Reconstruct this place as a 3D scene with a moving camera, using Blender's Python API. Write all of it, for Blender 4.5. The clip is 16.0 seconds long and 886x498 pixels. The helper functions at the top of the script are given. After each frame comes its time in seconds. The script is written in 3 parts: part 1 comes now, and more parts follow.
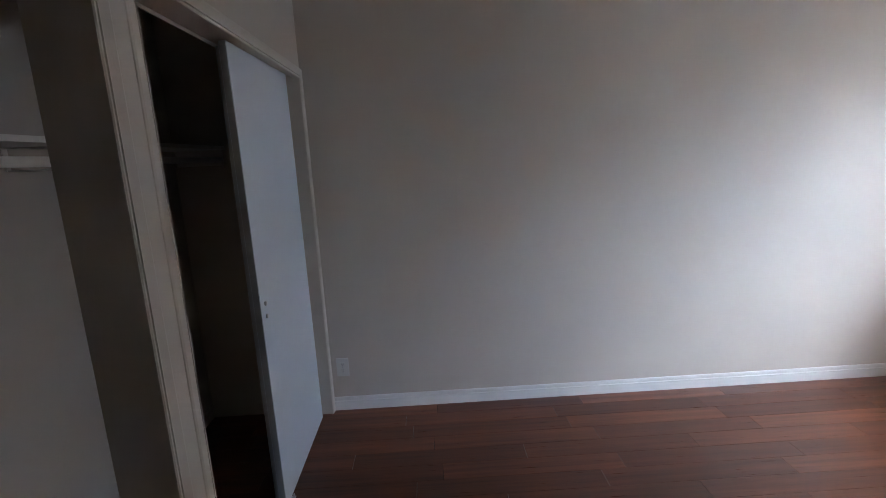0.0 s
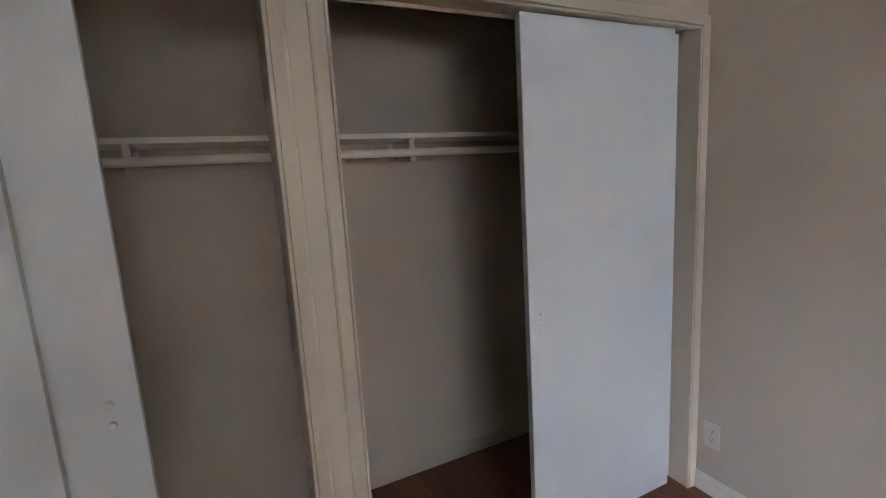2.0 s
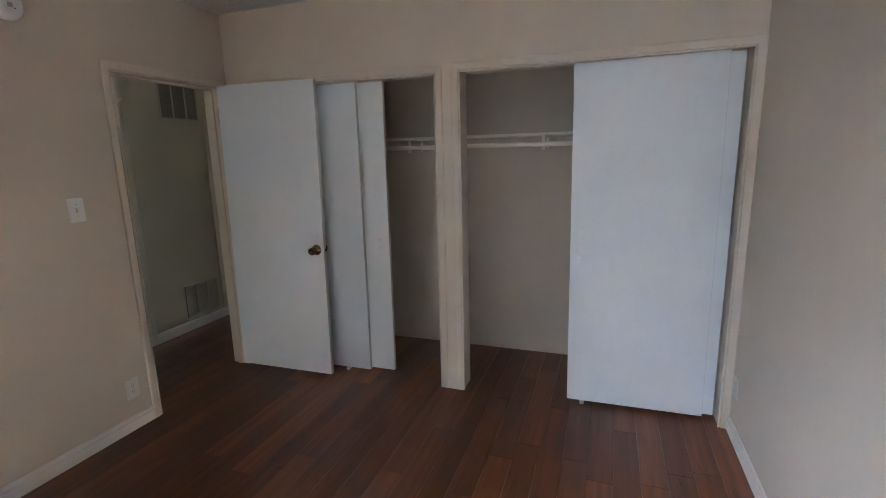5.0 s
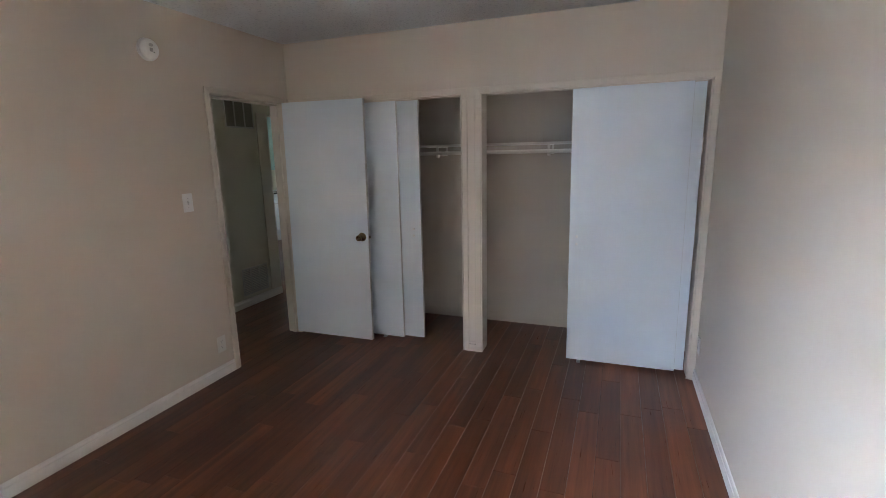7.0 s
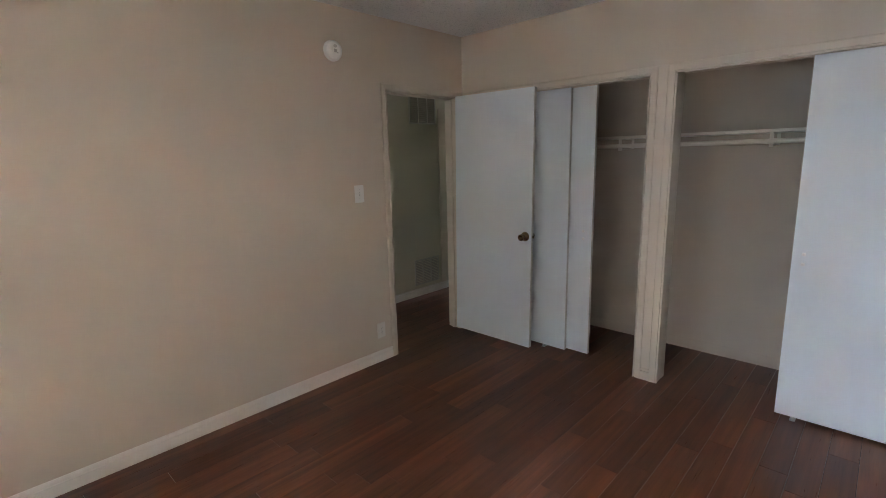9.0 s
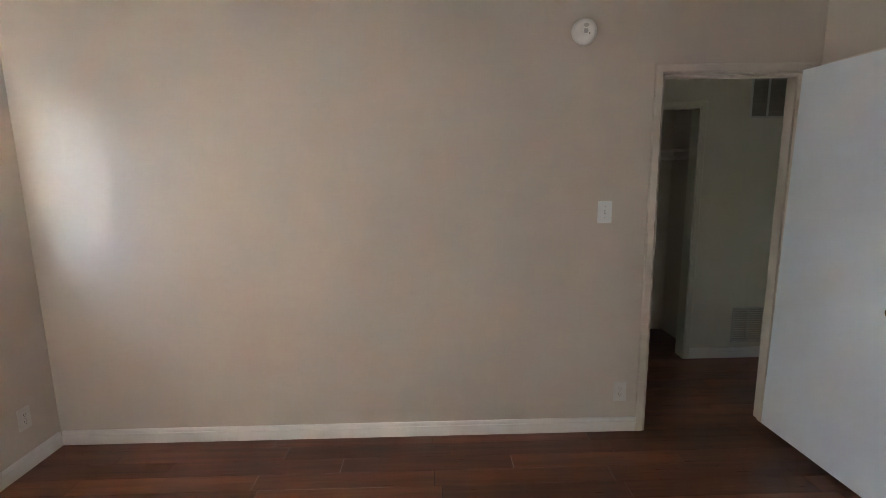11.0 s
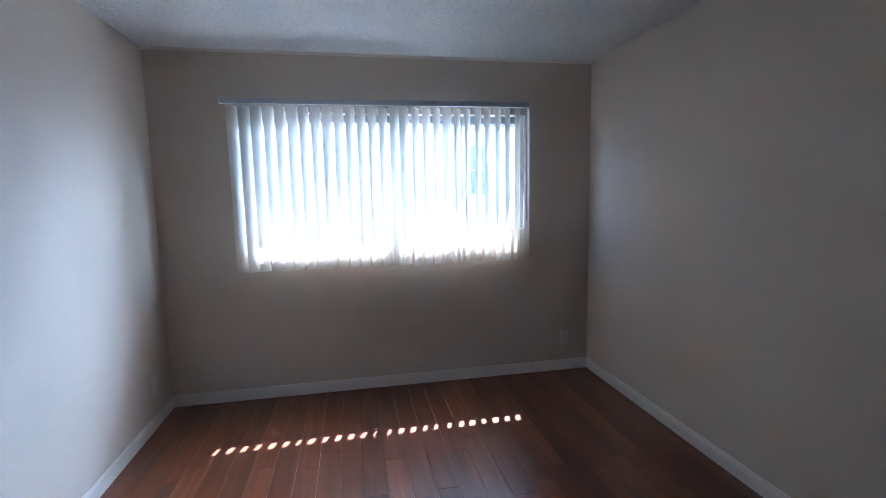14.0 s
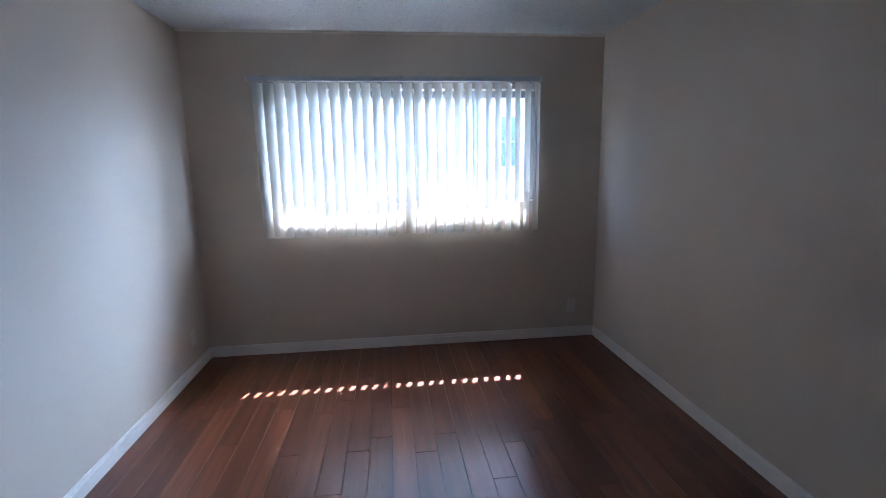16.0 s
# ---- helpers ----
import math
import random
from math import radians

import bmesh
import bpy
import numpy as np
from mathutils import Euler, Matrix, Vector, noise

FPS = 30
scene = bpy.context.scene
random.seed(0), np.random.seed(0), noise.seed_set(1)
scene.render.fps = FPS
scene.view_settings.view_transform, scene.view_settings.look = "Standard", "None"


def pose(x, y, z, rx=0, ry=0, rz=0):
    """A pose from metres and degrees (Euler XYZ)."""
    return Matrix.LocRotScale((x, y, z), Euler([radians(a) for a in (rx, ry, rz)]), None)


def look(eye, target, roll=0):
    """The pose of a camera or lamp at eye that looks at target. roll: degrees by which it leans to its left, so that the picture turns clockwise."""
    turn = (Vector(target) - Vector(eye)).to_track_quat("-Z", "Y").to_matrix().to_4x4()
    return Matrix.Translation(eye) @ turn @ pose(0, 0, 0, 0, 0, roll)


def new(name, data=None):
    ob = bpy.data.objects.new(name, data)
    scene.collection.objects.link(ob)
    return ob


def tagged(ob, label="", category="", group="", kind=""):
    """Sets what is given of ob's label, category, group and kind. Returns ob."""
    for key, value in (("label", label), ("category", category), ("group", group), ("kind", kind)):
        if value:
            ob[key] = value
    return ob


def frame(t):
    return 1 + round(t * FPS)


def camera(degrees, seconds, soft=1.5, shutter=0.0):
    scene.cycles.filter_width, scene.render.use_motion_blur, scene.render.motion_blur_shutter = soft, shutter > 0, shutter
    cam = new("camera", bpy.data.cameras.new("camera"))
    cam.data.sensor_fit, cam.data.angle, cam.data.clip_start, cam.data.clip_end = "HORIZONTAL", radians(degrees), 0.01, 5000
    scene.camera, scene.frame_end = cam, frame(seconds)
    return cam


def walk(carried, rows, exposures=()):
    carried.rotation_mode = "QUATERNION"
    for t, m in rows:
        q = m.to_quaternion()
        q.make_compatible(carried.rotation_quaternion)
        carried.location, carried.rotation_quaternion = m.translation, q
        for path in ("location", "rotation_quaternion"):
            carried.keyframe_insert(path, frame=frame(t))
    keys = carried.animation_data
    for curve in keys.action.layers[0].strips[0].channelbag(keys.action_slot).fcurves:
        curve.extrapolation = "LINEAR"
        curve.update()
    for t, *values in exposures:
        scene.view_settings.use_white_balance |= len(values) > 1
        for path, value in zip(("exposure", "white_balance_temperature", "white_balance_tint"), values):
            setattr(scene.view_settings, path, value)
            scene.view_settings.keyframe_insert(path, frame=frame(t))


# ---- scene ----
cam = camera(86.9, 16.0, soft=0.6)
PATH = [
    (0, (0.501, -0.683, 1.573), (2.463, -0.736, 1.186), -2.8),
    (0.5, (0.71, -0.767, 1.559), (2.615, -0.27, 1.204), -2.9),
    (1, (0.912, -0.924, 1.561), (2.613, 0.074, 1.228), -3.5),
    (1.5, (1.13, -1.169, 1.559), (2.449, 0.3, 1.238), -3.4),
    (2, (1.402, -1.304, 1.53), (2.275, 0.466, 1.206), -3.3),
    (2.5, (1.683, -1.469, 1.553), (2.232, 0.428, 1.234), -2.9),
    (3, (1.91, -1.689, 1.564), (2.137, 0.269, 1.226), -2.0),
    (3.5, (2.089, -1.99, 1.571), (1.986, -0.031, 1.185), -1.4),
    (4, (2.255, -2.268, 1.568), (1.888, -0.343, 1.164), -1.1),
    (4.5, (2.453, -2.541, 1.551), (1.852, -0.674, 1.163), -1.3),
    (6.8, (2.738, -3.457, 1.586), (2.034, -1.626, 1.192), -1.5),
    (7, (2.726, -3.502, 1.607), (2.037, -1.667, 1.211), -1.2),
    (7.5, (2.718, -3.565, 1.597), (2.042, -1.724, 1.207), -0.4),
    (8, (2.711, -3.561, 1.598), (1.987, -1.74, 1.2), -0.5),
    (8.5, (2.732, -3.416, 1.593), (1.762, -1.712, 1.197), -1.3),
    (9, (2.764, -3.161, 1.568), (1.405, -1.746, 1.182), -1.4),
    (9.2, (2.754, -3.064, 1.562), (1.28, -1.765, 1.188), -1.5),
    (11.5, (2.494, -1.745, 1.558), (0.581, -2.22, 1.217), -0.8),
    (12, (2.381, -1.401, 1.548), (0.696, -2.419, 1.193), -1.0),
    (12.5, (2.287, -1.243, 1.53), (0.89, -2.632, 1.185), -1.0),
    (13, (2.164, -1.081, 1.493), (1.131, -2.769, 1.207), -1.4),
    (13.5, (2.023, -0.862, 1.506), (1.454, -2.76, 1.23), -0.6),
    (14, (1.944, -0.687, 1.527), (1.57, -2.637, 1.289), -1.2),
    (14.5, (1.91, -0.573, 1.536), (1.559, -2.517, 1.225), -0.3),
    (15, (1.827, -0.512, 1.537), (1.569, -2.46, 1.165), 0.2),
    (15.5, (1.783, -0.442, 1.559), (1.548, -2.391, 1.18), -0.7),
    (16, (1.787, -0.449, 1.538), (1.566, -2.405, 1.182), -1.0),
]
walk(cam, [(t, look(eye, target, roll)) for t, eye, target, roll in PATH],
     exposures=[(0.0, 4.4, 5800, 15), (0.5, 4.85, 6150, 15), (1.0, 5.15, 6450, 14), (2.0, 5.25, 6600, 15), (4.5, 5.3, 6350, 14), (7.0, 5.35, 6150, 14),
                (9.2, 5.45, 6400, 13), (11.5, 5.6, 6000, 12), (12.5, 5.15, 5650, 9), (13.2, 4.6, 5400, 9), (14.0, 4.1, 5000, 11), (16.0, 3.95, 5000, 12)])

# ---- light: sky and sun through the bedroom window ----
SUN_TRAVEL = Vector((0.30, 1.0, -1.737)).normalized()   # the way the sunlight goes
world = bpy.data.worlds.new("sky")
scene.world = world
world.use_nodes = True
wn, wl = world.node_tree.nodes, world.node_tree.links
sky = wn.new("ShaderNodeTexSky")
sky.sky_type = "NISHITA"
sky.sun_disc = False
sky.sun_elevation = math.asin(-SUN_TRAVEL.z)
sky.sun_rotation = math.atan2(-SUN_TRAVEL.x, -SUN_TRAVEL.y)
wn["Background"].inputs["Strength"].default_value = 0.15
wl.new(sky.outputs[0], wn["Background"].inputs["Color"])
sun = new("sun", bpy.data.lights.new("sun", "SUN"))
sun.data.energy, sun.data.angle, sun.data.color = 5.0, radians(0.53), (1.0, 0.97, 0.92)
sun.rotation_mode = "QUATERNION"
sun.rotation_quaternion = SUN_TRAVEL.to_track_quat("-Z", "Y")

# the window's opening, which lets in the light of the sky
opening = new("window_opening", bpy.data.lights.new("window_opening", "AREA"))
opening.data.shape = "RECTANGLE"
opening.data.size, opening.data.size_y = 2.09, 0.90
opening.data.cycles.is_portal = True
opening.matrix_basis = look((1.605, -4.462, 1.674), (1.605, -3.4, 1.674))

# the bright sky outside: one part low over the yard, one high to the south-west that falls between the vanes
for name, size, power, spread, eye, way in (("window_daylight", (1.70, 1.00), 0.36, 98, (2.06, -4.90, 1.76), (0.15, 1.0, -0.40)),
                                            ("south_west_daylight", (0.90, 0.50), 1.65, 62, (0.45, -4.98, 2.28), (0.83, 0.56, -0.50))):
    daylight = new(name, bpy.data.lights.new(name, "AREA"))
    daylight.data.shape = "RECTANGLE"
    daylight.data.size, daylight.data.size_y = size
    daylight.data.energy, daylight.data.color = power, (0.74, 0.88, 1.0)
    daylight.data.spread = radians(spread)
    daylight.matrix_basis = look(eye, Vector(eye) + Vector(way))

# daylight in the far kitchen window, beyond the hall
far_light = new("kitchen_daylight", bpy.data.lights.new("kitchen_daylight", "AREA"))
far_light.data.shape = "RECTANGLE"
far_light.data.size, far_light.data.size_y = 0.9, 0.8
far_light.data.energy, far_light.data.color = 0.24, (1.0, 0.99, 0.80)
far_light.matrix_basis = look((-1.15, 5.22, 1.50), (-1.15, 0, 1.2))

# ---- plan, in metres ----
W, L, H = 3.300, 4.305, 2.550           # the bedroom: x 0 to W, y -L to 0
TH = 0.127                              # partition thickness
BACK = 0.765                            # back wall of the closets
CL = (0.075, 1.577)                     # left closet's opening
CR = (1.745, 3.246)                     # right closet's opening
HEAD = 2.037                            # underside of the head casings
DOOR_Y = (-0.846, -0.089)               # bedroom door opening in the west wall
HX = -1.050                             # far wall of the hall
WX, WZ = (0.555, 2.655), (1.222, 2.125) # the window's opening

# ---- materials ----
def material(name):
    m = bpy.data.materials.new(name)
    m.use_nodes = True
    return m, m.node_tree.nodes, m.node_tree.links, m.node_tree.nodes["Principled BSDF"]


def paint(name, colour, rough=0.6, mottle=0.05, grain=220.0, bump=0.06, patch=1.3, scuff=0.0, spec=0.4):
    """Brushed or rolled wall paint: broad unevenness, fine roller stipple, faint scuffs."""
    m, n, l, p = material(name)
    tc = n.new("ShaderNodeTexCoord")
    big = n.new("ShaderNodeTexNoise")
    big.inputs["Scale"].default_value, big.inputs["Detail"].default_value = patch, 5
    l.new(tc.outputs["Object"], big.inputs["Vector"])
    mixc = n.new("ShaderNodeMix")
    mixc.data_type = "RGBA"
    mixc.inputs["A"].default_value = (*[c * (1 - mottle) for c in colour], 1)
    mixc.inputs["B"].default_value = (*[min(1, c * (1 + mottle)) for c in colour], 1)
    l.new(big.outputs["Fac"], mixc.inputs["Factor"])
    out = mixc.outputs["Result"]
    if scuff:
        sc = n.new("ShaderNodeTexNoise")
        sc.inputs["Scale"].default_value, sc.inputs["Detail"].default_value = 9, 8
        st = n.new("ShaderNodeMapping")
        st.inputs["Scale"].default_value = (1, 1, 0.35)
        l.new(tc.outputs["Object"], st.inputs["Vector"])
        l.new(st.outputs[0], sc.inputs["Vector"])
        ramp = n.new("ShaderNodeMapRange")
        ramp.inputs["From Min"].default_value, ramp.inputs["From Max"].default_value = 0.62, 0.75
        l.new(sc.outputs["Fac"], ramp.inputs["Value"])
        dirt = n.new("ShaderNodeMath")
        dirt.operation = "MULTIPLY"
        dirt.inputs[1].default_value = scuff
        l.new(ramp.outputs["Result"], dirt.inputs[0])
        mx = n.new("ShaderNodeMix")
        mx.data_type = "RGBA"
        mx.inputs["B"].default_value = (*[c * 0.6 for c in colour], 1)
        l.new(dirt.outputs[0], mx.inputs["Factor"])
        l.new(out, mx.inputs["A"])
        out = mx.outputs["Result"]
    l.new(out, p.inputs["Base Color"])
    fine = n.new("ShaderNodeTexNoise")
    fine.inputs["Scale"].default_value, fine.inputs["Detail"].default_value = grain, 3
    l.new(tc.outputs["Object"], fine.inputs["Vector"])
    rr = n.new("ShaderNodeMapRange")
    rr.inputs["To Min"].default_value, rr.inputs["To Max"].default_value = rough - 0.08, rough + 0.08
    l.new(big.outputs["Fac"], rr.inputs["Value"])
    l.new(rr.outputs["Result"], p.inputs["Roughness"])
    b = n.new("ShaderNodeBump")
    b.inputs["Strength"].default_value, b.inputs["Distance"].default_value = bump * 4, 0.002
    l.new(fine.outputs["Fac"], b.inputs["Height"])
    l.new(b.outputs[0], p.inputs["Normal"])
    p.inputs["Specular IOR Level"].default_value = spec
    return m


def plain(name, colour, rough=0.5, metal=0.0, spec=0.5, wear=0.06):
    """Small fittings: one colour with slight handling wear in tone and gloss."""
    m, n, l, p = material(name)
    t = n.new("ShaderNodeTexNoise")
    t.inputs["Scale"].default_value, t.inputs["Detail"].default_value = 35, 6
    tc = n.new("ShaderNodeTexCoord")
    l.new(tc.outputs["Object"], t.inputs["Vector"])
    mx = n.new("ShaderNodeMix")
    mx.data_type = "RGBA"
    mx.inputs["A"].default_value = (*[c * (1 - wear) for c in colour], 1)
    mx.inputs["B"].default_value = (*[min(1, c * (1 + wear)) for c in colour], 1)
    l.new(t.outputs["Fac"], mx.inputs["Factor"])
    l.new(mx.outputs["Result"], p.inputs["Base Color"])
    rr = n.new("ShaderNodeMapRange")
    rr.inputs["To Min"].default_value, rr.inputs["To Max"].default_value = max(0.02, rough - 0.1), min(1, rough + 0.1)
    l.new(t.outputs["Fac"], rr.inputs["Value"])
    l.new(rr.outputs["Result"], p.inputs["Roughness"])
    p.inputs["Metallic"].default_value, p.inputs["Specular IOR Level"].default_value = metal, spec
    return m


WALL = paint("beige_wall_paint", (0.60, 0.512, 0.415), 0.62, 0.035, 260, 0.05)
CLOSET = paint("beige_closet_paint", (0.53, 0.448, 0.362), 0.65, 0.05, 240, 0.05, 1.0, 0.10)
HALLP = paint("hall_wall_paint", (0.62, 0.58, 0.45), 0.6, 0.04, 240, 0.05)
TRIM = paint("cream_trim_paint", (0.635, 0.55, 0.45), 0.42, 0.03, 120, 0.04, 3.0, 0.06)
SHELFP = paint("pale_shelf_paint", (0.79, 0.725, 0.635), 0.42, 0.03, 120, 0.04, 3.0, 0.06)
BASE = paint("pale_baseboard_paint", (0.75, 0.71, 0.65), 0.42, 0.03, 120, 0.04, 3.0, 0.10)
DOORW = paint("white_door_paint", (0.71, 0.75, 0.775), 0.45, 0.025, 320, 0.05, 1.6, 0.05)
# door edges: shade on the narrow sides is put into this greyer colour
EDGEW = paint("shade_grey_paint", (0.50, 0.49, 0.46), 0.5, 0.05, 200, 0.05, 6.0, 0.15)
PLATE = plain("white_plastic", (0.76, 0.75, 0.72), 0.35, 0, 0.5, 0.03)
OUTLETP = plain("ivory_plastic", (0.66, 0.62, 0.55), 0.35, 0, 0.5, 0.04)
SLOT = plain("dark_slot", (0.03, 0.028, 0.025), 0.7)
BRASS = plain("aged_brass", (0.27, 0.19, 0.10), 0.24, 1.0, 0.5, 0.25)
STEEL = plain("dull_steel", (0.45, 0.44, 0.42), 0.38, 1.0, 0.5, 0.15)
ALU = plain("grey_aluminium", (0.42, 0.44, 0.46), 0.42, 0.8, 0.5, 0.1)
RAILM = plain("grey_headrail", (0.50, 0.53, 0.56), 0.45, 0.3, 0.5, 0.08)
CLEAR = plain("clear_plastic", (0.70, 0.72, 0.74), 0.2, 0, 0.5, 0.03)
VENTM = plain("vent_paint", (0.50, 0.48, 0.42), 0.5, 0.0, 0.4, 0.06)
DARKV = plain("vent_dark", (0.24, 0.22, 0.185), 0.8)
PALEV = plain("vent_painted_over", (0.42, 0.39, 0.335), 0.7)
COUNTER = plain("counter_laminate", (0.42, 0.43, 0.42), 0.4)
# white cabinets with the kitchen's teal light put into their base colour
CABW = paint("teal_lit_cabinet_paint", (0.36, 0.52, 0.49), 0.4, 0.02, 120, 0.03)
RANGEM = plain("range_enamel", (0.55, 0.56, 0.56), 0.3)
BLACKM = plain("black_enamel", (0.02, 0.02, 0.02), 0.25)
STUCCO = paint("pale_stucco", (0.78, 0.79, 0.80), 0.9, 0.06, 60, 0.3, 0.6)
ROOFM = paint("roof_felt", (0.16, 0.15, 0.14), 0.9, 0.15, 40, 0.4, 1.0)
GROUND = paint("concrete_yard", (0.26, 0.255, 0.245), 0.9, 0.12, 30, 0.3, 0.5)
EXTGLASS = plain("far_window_glass", (0.10, 0.14, 0.17), 0.12)
SOFFIT = paint("soffit_paint", (0.55, 0.53, 0.49), 0.8, 0.05, 60, 0.1)


def popcorn():
    m, n, l, p = material("popcorn_ceiling")
    tc = n.new("ShaderNodeTexCoord")
    v = n.new("ShaderNodeTexVoronoi")
    v.inputs["Scale"].default_value = 95
    w = n.new("ShaderNodeTexNoise")
    w.inputs["Scale"].default_value, w.inputs["Detail"].default_value = 55, 7
    w2 = n.new("ShaderNodeTexNoise")
    w2.inputs["Scale"].default_value, w2.inputs["Detail"].default_value = 2.0, 4
    for t in (v, w, w2):
        l.new(tc.outputs["Object"], t.inputs["Vector"])
    add = n.new("ShaderNodeMath")
    add.operation = "SUBTRACT"
    l.new(w.outputs["Fac"], add.inputs[0])
    l.new(v.outputs["Distance"], add.inputs[1])
    b = n.new("ShaderNodeBump")
    b.inputs["Strength"].default_value, b.inputs["Distance"].default_value = 1.0, 0.010
    l.new(add.outputs[0], b.inputs["Height"])
    l.new(b.outputs[0], p.inputs["Normal"])
    mx = n.new("ShaderNodeMix")
    mx.data_type = "RGBA"
    mx.inputs["A"].default_value, mx.inputs["B"].default_value = (0.68, 0.68, 0.66, 1), (0.78, 0.78, 0.76, 1)
    l.new(w2.outputs["Fac"], mx.inputs["Factor"])
    pit = n.new("ShaderNodeMapRange")
    pit.inputs["From Min"].default_value, pit.inputs["From Max"].default_value = 0.56, 0.66
    l.new(w.outputs["Fac"], pit.inputs["Value"])
    speck = n.new("ShaderNodeMix")
    speck.data_type = "RGBA"
    speck.inputs["B"].default_value = (0.60, 0.60, 0.585, 1)
    l.new(pit.outputs["Result"], speck.inputs["Factor"])
    l.new(mx.outputs["Result"], speck.inputs["A"])
    l.new(speck.outputs["Result"], p.inputs["Base Color"])
    p.inputs["Roughness"].default_value = 0.9
    return m


CEIL = popcorn()


def bamboo():
    """Strand-woven red-brown planks: a tone of its own for each plank, long streaks, fine fibres, a satin lacquer."""
    m, n, l, p = material("red_brown_floor_lacquer")
    tc, oi = n.new("ShaderNodeTexCoord"), n.new("ShaderNodeObjectInfo")
    shift = n.new("ShaderNodeVectorMath")
    shift.operation = "SCALE"
    shift.inputs[0].default_value = (37, 53, 11)
    l.new(oi.outputs["Random"], shift.inputs["Scale"])
    add = n.new("ShaderNodeVectorMath")
    l.new(tc.outputs["Object"], add.inputs[0])
    l.new(shift.outputs[0], add.inputs[1])

    def streaks(scale, detail, rough):
        mp = n.new("ShaderNodeMapping")
        mp.inputs["Scale"].default_value = scale
        l.new(add.outputs[0], mp.inputs["Vector"])
        t = n.new("ShaderNodeTexNoise")
        t.inputs["Scale"].default_value, t.inputs["Detail"].default_value, t.inputs["Roughness"].default_value = 1, detail, rough
        l.new(mp.outputs[0], t.inputs["Vector"])
        return t.outputs["Fac"]
    long, fibre = streaks((24, 1.1, 4), 5, 0.6), streaks((150, 5, 8), 3, 0.6)
    tone = n.new("ShaderNodeValToRGB")
    e = tone.color_ramp.elements
    e[0].position, e[0].color = 0.0, (0.106, 0.0332, 0.0157, 1)
    e[1].position, e[1].color = 1.0, (0.192, 0.0635, 0.0297, 1)
    mid = e.new(0.5)
    mid.color = (0.143, 0.0456, 0.0210, 1)
    l.new(oi.outputs["Random"], tone.inputs["Fac"])
    rng = n.new("ShaderNodeMapRange")
    rng.inputs["From Min"].default_value, rng.inputs["From Max"].default_value = 0.32, 0.68
    rng.inputs["To Min"].default_value, rng.inputs["To Max"].default_value = 0.68, 1.30
    l.new(long, rng.inputs["Value"])
    rng2 = n.new("ShaderNodeMapRange")
    rng2.inputs["From Min"].default_value, rng2.inputs["From Max"].default_value = 0.3, 0.7
    rng2.inputs["To Min"].default_value, rng2.inputs["To Max"].default_value = 0.90, 1.10
    l.new(fibre, rng2.inputs["Value"])
    mul = n.new("ShaderNodeMath")
    mul.operation = "MULTIPLY"
    l.new(rng.outputs["Result"], mul.inputs[0])
    l.new(rng2.outputs["Result"], mul.inputs[1])
    sc = n.new("ShaderNodeVectorMath")
    sc.operation = "SCALE"
    l.new(tone.outputs["Color"], sc.inputs[0])
    l.new(mul.outputs[0], sc.inputs["Scale"])
    l.new(sc.outputs[0], p.inputs["Base Color"])
    rough = n.new("ShaderNodeMapRange")
    rough.inputs["To Min"].default_value, rough.inputs["To Max"].default_value = 0.265, 0.295
    l.new(fibre, rough.inputs["Value"])
    l.new(rough.outputs["Result"], p.inputs["Roughness"])
    b = n.new("ShaderNodeBump")
    b.inputs["Strength"].default_value, b.inputs["Distance"].default_value = 0.08, 0.0008
    l.new(fibre, b.inputs["Height"])
    l.new(b.outputs[0], p.inputs["Normal"])
    p.inputs["Specular IOR Level"].default_value = 0.5
    return m


FLOORM = bamboo()
SUBFLOOR = plain("dark_subfloor", (0.02, 0.012, 0.009), 0.9)


def vinyl():
    """Off-white PVC vanes that let part of the daylight through."""
    m, n, l, p = material("off_white_vinyl_vane")
    tr = n.new("ShaderNodeBsdfTranslucent")
    tr.inputs["Color"].default_value = (0.86, 0.83, 0.77, 1)
    tc = n.new("ShaderNodeTexCoord")
    t = n.new("ShaderNodeTexNoise")
    mp = n.new("ShaderNodeMapping")
    mp.inputs["Scale"].default_value = (60, 60, 1.5)
    l.new(tc.outputs["Object"], mp.inputs["Vector"])
    l.new(mp.outputs[0], t.inputs["Vector"])
    t.inputs["Scale"].default_value = 1
    mx = n.new("ShaderNodeMix")
    mx.data_type = "RGBA"
    mx.inputs["A"].default_value, mx.inputs["B"].default_value = (0.74, 0.72, 0.67, 1), (0.80, 0.78, 0.74, 1)
    l.new(t.outputs["Fac"], mx.inputs["Factor"])
    l.new(mx.outputs["Result"], p.inputs["Base Color"])
    p.inputs["Roughness"].default_value = 0.5
    mix = n.new("ShaderNodeMixShader")
    mix.inputs["Fac"].default_value = 0.42
    l.new(p.outputs[0], mix.inputs[1])
    l.new(tr.outputs[0], mix.inputs[2])
    l.new(mix.outputs[0], n["Material Output"].inputs["Surface"])
    return m


VINYL = vinyl()
GLASS, _n, _l, _p = material("window_glass")
_p.inputs["Base Color"].default_value = (0.96, 0.98, 0.98, 1)
_p.inputs["Roughness"].default_value, _p.inputs["IOR"].default_value = 0.0, 1.45
_p.inputs["Transmission Weight"].default_value = 1.0

